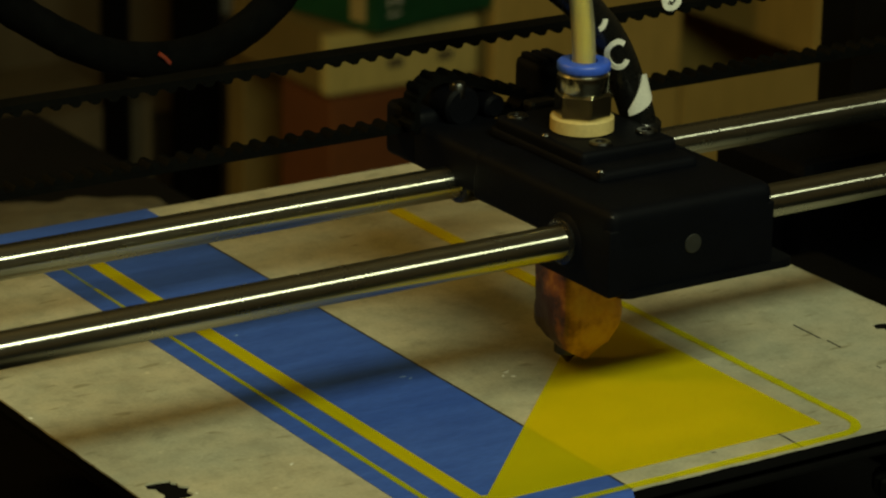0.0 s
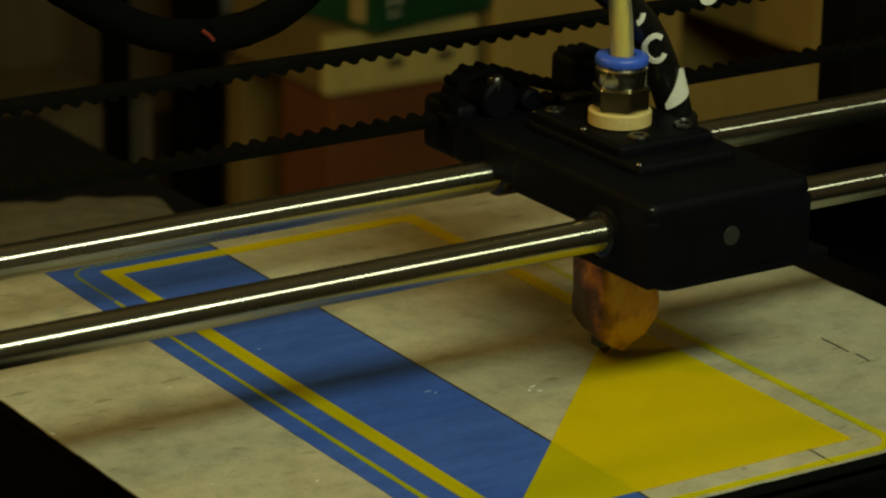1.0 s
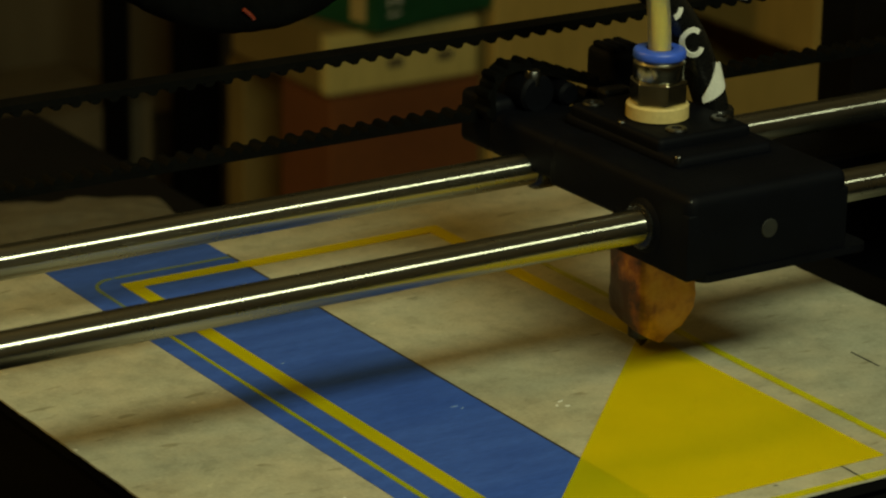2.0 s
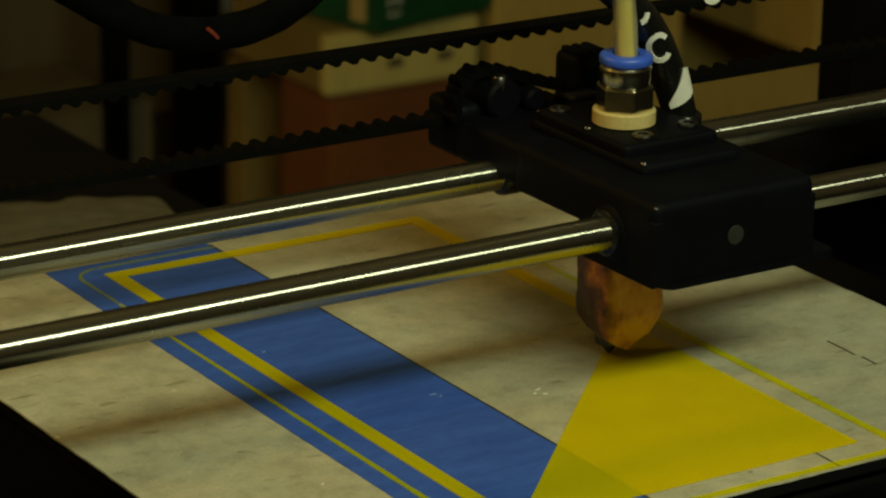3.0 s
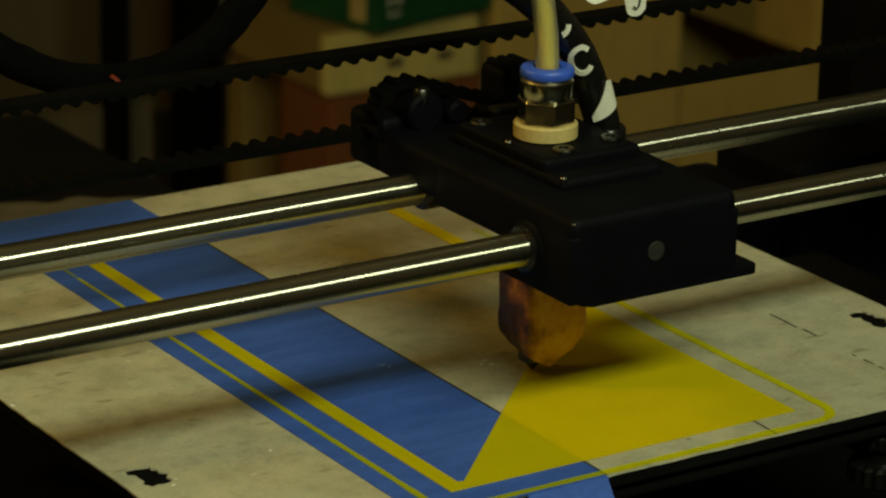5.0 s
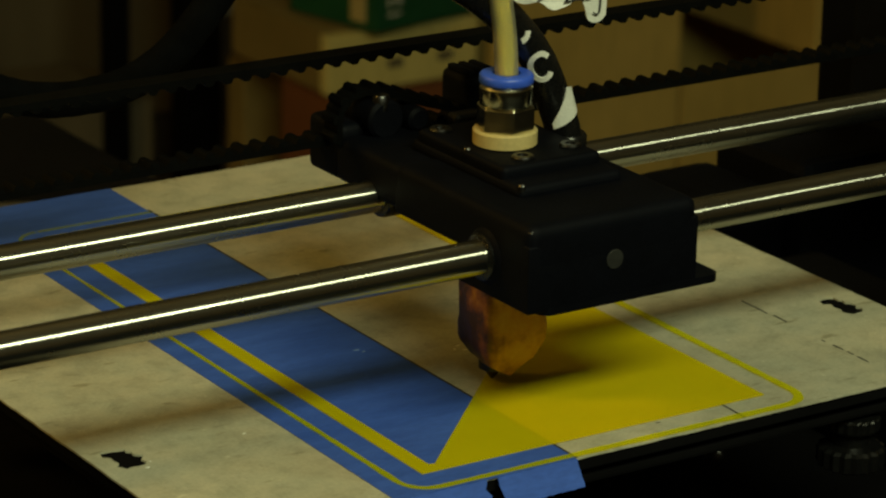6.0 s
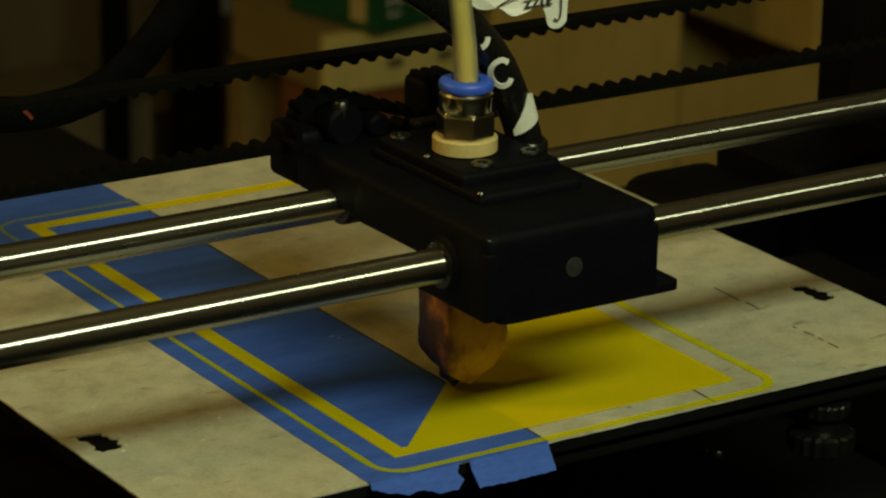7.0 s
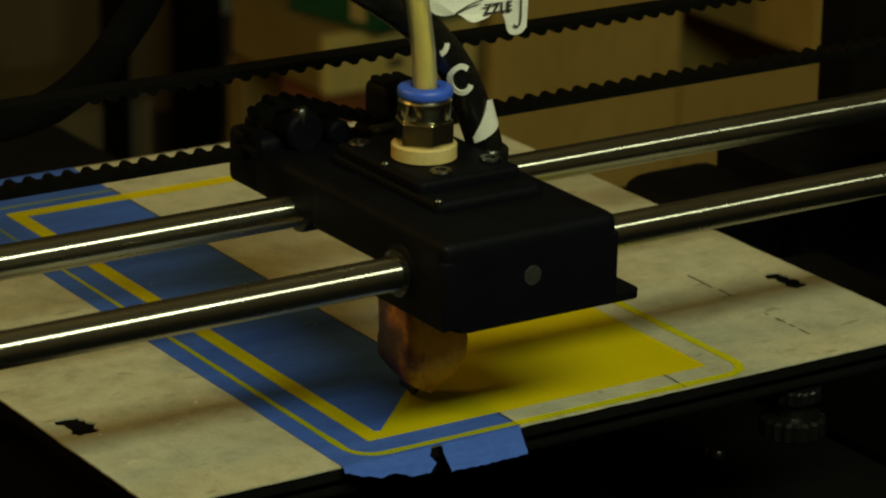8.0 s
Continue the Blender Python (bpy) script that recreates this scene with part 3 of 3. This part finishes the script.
    part("printed_outline", askew(plate(bmesh.new(), ring, [], z0, z1)), FILM, b, "thick yellow printed outline")
    sx0, sx1, sy0, sy1, rc = ox0 - 7, ox1 + 8.0, -9.4, oy1 + 5.2, 7

    def strand(points, width, far_width, seed, material, label):
        """One thin printed line along its points, of uneven width."""
        line = even_steps([Vector((x, y, 0)) for x, y in points], 1.5)
        left, right = [], []
        for i, p in enumerate(line):
            d = (line[min(i + 1, len(line) - 1)] - line[max(i - 1, 0)]).normalized()
            n = Vector((-d.y, d.x, 0)) * ((width + (far_width - width) * i / len(line)) / 2 * (1 + 0.30 * noise.noise((i * 0.17, seed, 0)) + 0.16 * noise.noise((i * 0.9, seed, 3))))
            left.append((p + n).xy), right.append((p - n).xy)
        part("printed_skirt", askew(plate(bmesh.new(), left + right[::-1], [], z0, z0 + 0.12)), material, b, label)

    def bend(cx, cy, a0, a1):
        return [(cx + rc * math.cos(radians(a0 + (a1 - a0) * k / 6)), cy + rc * math.sin(radians(a0 + (a1 - a0) * k / 6))) for k in range(7)]

    front_left, front_right = bend(sx0 + rc, sy0 + rc, 180, 270), bend(sx1 - rc, sy0 + rc, 270, 360)
    back_left = bend(sx0 + rc, sy1 - rc, 90, 180)
    strand([(sx0, 166)] + front_left + [(47.9, sy0)], 0.9, 1.9, 1, FILM_THIN, "thin yellow-green printed skirt line")
    strand(back_left + [(sx0, 166.2)], 1.1, 0.9, 2, FILM_FAINT, "faint printed skirt line")
    strand([(48, sy1), (sx0 + rc + 0.2, sy1)], 1.1, 1.1, 3, FILM_FAINT, "faint printed skirt line")
    strand([(47.95, sy0)] + front_right + [(sx1, 96)], 2.3, 2.3, 4, FILM_THIN, "thin yellow-green printed skirt line")
    strand([(sx1, 96.2), (sx1, 150)], 2.3, 1.6, 5, FILM_FAINT, "faint printed skirt line")
    part("printed_infill", askew(plate(bmesh.new(), [(fx, oy0), (ox1, oy0), (ox1, yc), (ox1 - 4.2, yc), (fx, oy0 + 3.7)], [], z0, z1)), FILM, b, "yellow first layer printed in a triangle")
    return b


bed = print_bed()


# ---- the carriage with its hot end ----
def carriage():
    c = thing("print_carriage", (0, 0, ZB), "black plastic print carriage sliding on two rods", "print head")
    # lower body with the flange
    part("body", box(bmesh.new(), 58.01, 104.99, 16.81, 45, 34.2, 50, 0.5, 3), BLACK, c, smooth=40)
    part("top_cover", box(bmesh.new(), 58.0, 105.0, 16.8, 73, 42, 54.6, 3.4, 6), BLACK, c, smooth=60)
    part("middle_body", box(bmesh.new(), 58.1, 104.9, 44, 72.8, 42.4, 50, 1.5, 4), BLACK, c, smooth=40)
    part("flange", plate(bmesh.new(), rounded(62, 112, 16.4, 45, 3), [], 33.2, 35.0), BLACK, c)
    part("rear_body", box(bmesh.new(), 64, 105, 70, 97, 40, 53.4, 3, 4), BLACK, c, smooth=40)
    part("web", box(bmesh.new(), 58.2, 80, 66, 100, 43, 54.2, 3, 4), BLACK, c, smooth=40)
    for y, xa, xb, r in ((ROD_F, 57, 60, 6.6), (ROD_R, 62, 113, 5.2), (ROD_F, 104, 107, 7.0)):
        part("bearing_housing", lathe(bmesh.new(), [(r - 1.2, xa), (r, xa + 1), (r, xb - 1), (r - 1.2, xb)], (0, y, ROD_Z), "x", 40), BLACK, c, smooth=40)
    part("bearing_seal", lathe(bmesh.new(), [(4.9, 56.2), (5.4, 56.5), (5.4, 57.2)], (0, ROD_F, ROD_Z), "x", 32), SLEEVE, c, smooth=40)
    part("badge", lathe(bmesh.new(), [(2.2, -0.1), (2.3, 0.0), (2.3, 1.0)], (81.5, 16.6, 43.6), "y", 28), surface("grey_plug", (0.006, 0.0062, 0.0055), (0.013, 0.0135, 0.011), 200, 0.7), c, "round grey plug")
    # hot-end mount with its screws
    part("mount_plate", box(bmesh.new(), 69, 96.5, 43.5, 80, 55, 59.6, 1.6, 4), BLACK, c, smooth=40)
    part("mount_step", box(bmesh.new(), 68.5, 97.5, 36, 82, 53, 57, 2.0, 4), BLACK, c, smooth=40)
    for x, y in ((77.5, 48.2), (92.6, 50.6), (73, 76), (92, 76)):
        part("screw", lathe(bmesh.new(), [(2.7, 59.0), (2.7, 59.9), (2.3, 60.3), (1.3, 60.3), (1.2, 59.7)], (x, y, 0), "z", 24), SCREW, c, "bright steel screw", smooth=40)
    # tiny steel studs added at the corners to stand for their glints
    for x, y, z in ((59.6, 18.4, 52.6), (69.6, 37.0, 56.6), (70, 60, 59.2)):
        part("screw", lathe(bmesh.new(), [(0.9, -0.9), (0.9, 0.5), (0.7, 0.8), (0.3, 0.9)], (x, y, z), "z", 12), SCREW, c)
    # belt clamp: the belt's end laid over a boss
    part("belt_clamp", box(bmesh.new(), 58.6, 78, 97.5, 113, 43, 57, 2.5, 4), BLACK, c, smooth=40)
    part("clamp_base", box(bmesh.new(), 60, 82, 96, 112, 43.5, 50.5, 2, 3), BLACK, c, smooth=40)
    part("clamp_bar", box(bmesh.new(), 81, 106, 96, 112, 43.5, 47.5, 1.5, 3), BLACK, c, smooth=40)
    for x, z, r in ((69, 58.2, 5.0), (78.4, 56.9, 3.0)):
        part("clamp_boss", lathe(bmesh.new(), [(r - 0.8, 93), (r, 93.8), (r, 110), (r - 0.8, 111)], (x, 0, z), "y", 32), BLACK, c, smooth=40)
    part("clamp_post", box(bmesh.new(), 75, 81.4, 98, 110, 46, 56, 1.5, 3), BLACK, c, smooth=40)
    part("screw", lathe(bmesh.new(), [(2.1, 60.5), (2.1, 63.6), (1.7, 64.2), (1.0, 64.2)], (68.4, 95.0, 0), "z", 20), SCREW, c, "bright steel screw", smooth=40)
    ends = smooth_path([(58.6, 100, 52), (58.0, 100, 57.5), (59.0, 100, 61.6), (62.0, 100, 64.0), (66.5, 100, 64.6), (71.5, 100, 63.4), (77, 100, 61.4), (83.5, 100, 59.0), (90, 100, 57.0), (96, 100, 54.6)], 2)
    toothed(part("belt_end", bmesh.new(), RUBBER, c, "toothed belt end laid over its boss"), even_steps(ends, 4.4), 6.0, 1.5, 4.4, 1)
    part("belt_anchor", box(bmesh.new(), 96, 106, 98, 112, 44, 63.6, 3, 4), BLACK, c, smooth=40)
    for k in range(3):
        part("anchor_tooth", box(bmesh.new(), 97 + k * 3.0, 99.2 + k * 3.0, 100, 110, 62.8, 64.6, 0.7), BLACK, c)
    part("tie_end", box(bmesh.new(), 84, 92, 86, 90, 56, 59, 1), SCREW, c)
    # push fitting
    fx, fy = 80.5, 60
    part("washer", lathe(bmesh.new(), [(7.0, 59.6), (7.6, 59.9), (7.6, 62.9), (7.2, 63.3)], (fx, fy, 0), "z", 48), CREAM, c, "cream plastic ring", smooth=40)
    bm = lathe(bmesh.new(), [(5.4, 63.2), (7.0, 63.5), (7.0, 68.9), (6.2, 69.5)], (fx, fy, 0), "z", 6)
    bmesh.ops.rotate(bm, cent=Vector((fx, fy, 0)) * S, matrix=Matrix.Rotation(radians(12), 3, "Z"), verts=bm.verts)
    bmesh.ops.bevel(bm, geom=list(bm.edges), offset=0.25 * S, segments=2, affect="EDGES")
    part("hex_nut", bm, NICKEL, c, "nickel-plated hexagon nut", smooth=35)
    part("fitting_neck", lathe(bmesh.new(), [(6.0, 69.2), (6.25, 69.6), (6.25, 73.4), (5.4, 74.4)], (fx, fy, 0), "z", 40), NICKEL, c, "nickel-plated neck", smooth=40)
    part("collar", lathe(bmesh.new(), [(4.8, 74.0), (6.0, 74.2), (6.4, 74.6), (6.4, 76.0), (6.1, 76.5), (5.6, 76.7), (3.3, 76.6), (3.2, 75.6)], (fx, fy, 0), "z", 48), BLUE, c, "blue release collar", smooth=50)
    path = smooth_path([(fx, fy, 70), (fx, fy, 76), (fx - 0.8, fy, 86), (fx - 2.4, fy + 1, 100), (fx - 5, fy + 3, 130), (fx - 14, fy + 8, 170)], 8)
    part("feed_tube", sweep(bmesh.new(), path, 2.8, 28), TUBE, c, "translucent feed tube", smooth=60)
    part("filament", sweep(bmesh.new(), path, 1.5, 14), surface("yellow_filament", (0.80, 0.62, 0.02), (0.86, 0.68, 0.04), 100, 0.5), c, "yellow filament", smooth=60)
    part("bearing_rim", lathe(bmesh.new(), [(4.4, 60.4), (5.2, 60.8), (5.5, 61.6), (5.5, 67.5), (5.0, 68)], (0, ROD_R, ROD_Z), "x", 36), SLEEVE, c, "glossy black bearing rim", smooth=40)
    # cable sleeve
    part("sleeve_collar", lathe(bmesh.new(), [(4.9, 53.5), (5.2, 54.0), (5.2, 57.6), (4.7, 58.2)], (100.6, 64, 0), "z", 32), SLEEVE, c, "glossy black collar at the foot of the sleeve", smooth=40)
    line = [(100.8, 64, 53), (100.2, 64, 58), (97.4, 64, 65.5), (92.9, 64, 75.6), (87.0, 64, 83.9), (79.2, 65, 91.7), (69, 67, 99), (56, 70, 108), (38, 74, 122)]
    pts = smooth_path(line, 8)
    sl = part("cable_sleeve", sweep(bmesh.new(), pts, 4.2, 28, 0.03), SLEEVE, c, "black shrink sleeve with white lettering", smooth=60)
    return c, sl


head, sleeve = carriage()


def sleeve_marks():
    """The white lettering and white patch on the sleeve, bent round it."""
    for foot, start, stop, turn in (((91.8, 64, 77.4), 36, 324, -14), ((84.8, 64, 87.4), 275, 335, -10)):
        axis = Vector((-0.485, 0, 0.875))
        front = Vector((-0.55, -0.83, 0)) - axis * axis.dot(Vector((-0.55, -0.83, 0)))
        front.normalize()
        round_ = axis.cross(front)
        bm, rows, n = bmesh.new(), [], 28
        for i in range(n + 1):
            a = radians(start + (stop - start) * i / n)
            row = []
            for r, w in ((4.30, -0.68), (4.30, 0.68), (4.62, 0.62), (4.62, -0.62)):
                u, h = (2.55 + w) * math.cos(a), (3.4 + w) * math.sin(a)
                u, h = u * math.cos(radians(turn)) - h * math.sin(radians(turn)), u * math.sin(radians(turn)) + h * math.cos(radians(turn))
                f = u / 4.3 + 0.12
                row.append(bm.verts.new((Vector(foot) + front * r * math.cos(f) + round_ * r * math.sin(f) + axis * h) * S))
            rows.append(row)
        for p, q in zip(rows, rows[1:]):
            for k in range(4):
                j = (k + 1) % 4
                bm.faces.new((p[k], p[j], q[j], q[k]))
        bm.faces.new(rows[0]), bm.faces.new(list(reversed(rows[-1])))
        bmesh.ops.recalc_face_normals(bm, faces=bm.faces)
        part("letter", bm, WHITE, sleeve, "white printed letter", smooth=40)
    # slanting white patch, bent round the sleeve
    bm = bmesh.new()
    base, axis = Vector((98.7, 64, 62.0)), Vector((-0.30, 0, 0.95)).normalized()
    u, v = axis.cross(Vector((0, 1, 0))).normalized(), Vector((0, 1, 0))
    n, rows = 24, []
    for i in range(n + 1):
        k = i / n
        a = radians(216 + 118 * k)
        d = -u * math.cos(a) + v * math.sin(a)
        lo, hi = -0.6 + 1.9 * k, 0.9 + (7.6 * k / 0.66 if k < 0.66 else 7.6 - (k - 0.66) * 4)
        rows.append([bm.verts.new((base + d * r + axis * h) * S) for r, h in ((4.6, lo), (4.6, hi), (4.2, hi), (4.2, lo))])
    for a, b in zip(rows, rows[1:]):
        for k in range(4):
            j = (k + 1) % 4
            bm.faces.new((a[k], a[j], b[j], b[k]))
    bmesh.ops.recalc_face_normals(bm, faces=bm.faces)
    part("white_band", bm, WHITE, sleeve, "slanting white band")


sleeve_marks()


def warning_tag():
    """The white tag that hangs from the cable."""
    t = part("warning_tag", tag_mesh([(77, 104), (81.5, 94.5), (84.5, 92.6), (87.5, 93.0), (90, 91.2), (93, 91.6), (96, 92.6), (98.2, 92.4), (99.2, 90.4), (100.0, 87.8), (101.4, 86.9), (103.2, 86.8), (104.6, 87.8), (105.2, 90), (105.6, 104)]), WHITE, head, "white warning tag with black lettering", smooth=40)
    cu = bpy.data.curves.new("lettering", "FONT")
    cu.body, cu.size, cu.extrude = "ZZLE", 0.0034, 0.0002
    cu.align_x = "RIGHT"
    cu.materials.append(INK)
    ob = new("lettering", cu)
    ob.parent = t
    ob.matrix_basis = Matrix.Translation(Vector((100.6, 55.0, 92.9)) * S) @ Matrix.Rotation(radians(90), 4, "X")
    line = smooth_path([(102.2, 55.0, 104), (103.0, 55.0, 96), (103.0, 55.0, 90.3), (102.2, 55.0, 88.9), (101.2, 55.0, 89.4)], 6)
    part("outline", sweep(bmesh.new(), line, 0.2, 8), INK, t, "black printed line")
    for pts in ([(86.6, 57.2, 93.4), (89.4, 55.7, 95.4), (92.6, 55.1, 96.4)],):
        part("outline", sweep(bmesh.new(), smooth_path(pts, 5), 0.2, 8), INK, t, "black printed line")


def tag_mesh(points):
    line = smooth_path([(x, y, 0) for x, y in points], 4)
    bm = plate(bmesh.new(), [(p.x, p.y) for p in line], [], 0, 0.3)
    for v in bm.verts:
        x, y, z = v.co / S
        v.co = Vector((x, 55.6 + z + 0.35 * noise.noise((x * 0.3, y * 0.3, 0)) + 0.55 * max(0, 91 - x), y)) * S
    bmesh.ops.recalc_face_normals(bm, faces=bm.faces)
    return bm


warning_tag()


def heater_wrap():
    """Insulation wrapped round the heater block: flat sides, a folded lower edge that comes to a point in front."""
    bm = bmesh.new()
    bmesh.ops.create_cube(bm, size=1.0)
    bmesh.ops.subdivide_edges(bm, edges=bm.edges, cuts=15, use_grid_fill=True)
    for v in bm.verts:
        x, y, z = v.co
        h = z + 0.5
        taper = 1.0 - 0.26 * (max(0, 0.17 - h) / 0.17) ** 1.1
        rx, ry = x * 17.4 * taper, y * 13.4 * taper
        ln, lim = math.hypot(rx, ry), 10.4 * taper
        if ln > lim:
            rx, ry = rx * lim / ln, ry * lim / ln
        low = max(0.0, 0.5 - h) * 2
        drop = 3.4 * low ** 4 * max(0.0, 1 - abs(x + 0.04) * 2.2) * max(0.0, 0.5 - y)
        drop -= 2.4 * low ** 3 * max(0.0, y + 0.1)
        p = Vector((80.0 + rx, 58.6 + ry, 7.0 + h * 28 - drop))
        amount = 0.45 * noise.noise(p * 0.16) + 0.30 * noise.noise(p * 0.42) + 0.12 * noise.noise(p * 1.1)
        if math.hypot(x, y) > 0.05:
            p += Vector((x, y, 0)).normalized() * amount
        v.co = p * S
    part("heater_wrap", bm, WRAP, head, "scorched amber insulation wrapped round the heater block, shade coloured into one side", smooth=45)
    part("nozzle", lathe(bmesh.new(), [(0.4, 0.45), (0.9, 1.0), (2.4, 3.0), (3.4, 3.2), (3.4, 8)], (80.0, 62.0, 0), "z", 20), SCREW, head, "dark nozzle tip", smooth=40)


heater_wrap()


def hanging_cable():
    """The slack loop of cable that follows the carriage."""
    c = thing("hanging_cable", mm(16, 150, 58), "slack black cable loop with a red wire", "cable")
    line = smooth_path([(-70, 0, 66), (-48, 0, 32), (-30, 0, 17), (-12, 0, 8), (6, 0, 5.5), (22, 0, 9), (36, 0, 19), (50, 0, 38), (62, 0, 70)], 8)
    part("cord", sweep(bmesh.new(), line, 4.4, 20, 0.08), CORD, c, smooth=60)
    part("wire_end", sweep(bmesh.new(), smooth_path([(-2.4, -4.6, 8.6), (-0.8, -4.9, 7.2), (0.5, -4.8, 5.8)], 4), 0.55, 8), RED_WIRE, c, "red wire end")
    return c


cable = hanging_cable()


# ---- movement ----
U = 0.048
HEAD = ((0, 0.0), (0.5, 0.1145), (1.0, 0.2305), (1.5, 0.3470), (1.9, 0.4400), (2.0, 0.4620), (2.07, 0.4700), (2.15, 0.4600), (2.3, 0.4250), (2.6, 0.3530), (3.0, 0.2560),
        (3.5, 0.1350), (4.0, 0.0180), (4.5, -0.0985), (5.0, -0.2190), (5.5, -0.3390), (6.0, -0.4590), (6.5, -0.5755), (7.0, -0.6925), (7.5, -0.8105), (8.0, -0.9270))
BEDS = ((0, -0.0140), (0.5, 0.1000), (1.0, 0.2170), (1.5, 0.3360), (1.9, 0.4310), (2.0, 0.4550), (2.09, 0.4660), (2.18, 0.4570), (2.3, 0.4320), (2.6, 0.3610), (3.0, 0.2650),
        (3.5, 0.1460), (4.0, 0.0310), (4.5, -0.0870), (5.0, -0.2090), (5.5, -0.3320), (6.0, -0.4550), (6.5, -0.5730), (7.0, -0.6915), (7.5, -0.8115), (8.0, -0.9290))
CABLE = ((0, 16.0, 58.0), (1.0, 28.3, 62.2), (1.5, 34.3, 64.3), (2.07, 40.0, 66.2), (2.5, 35.5, 64.7), (3.0, 29.5, 62.6), (4.5, 9.5, 56.0), (6.5, -16.2, 50.3), (7.0, -22.0, 49.4), (8.0, -34.0, 47.8))


def motions():
    walk(head, [(t, pose(v * U, 0, ZB)) for t, v in HEAD])
    walk(bed, [(t, pose(0, -v * U, ZB)) for t, v in BEDS])
    walk(cable, [(t, pose(x * S, 0.150, ZB + z * S)) for t, x, z in CABLE])


motions()
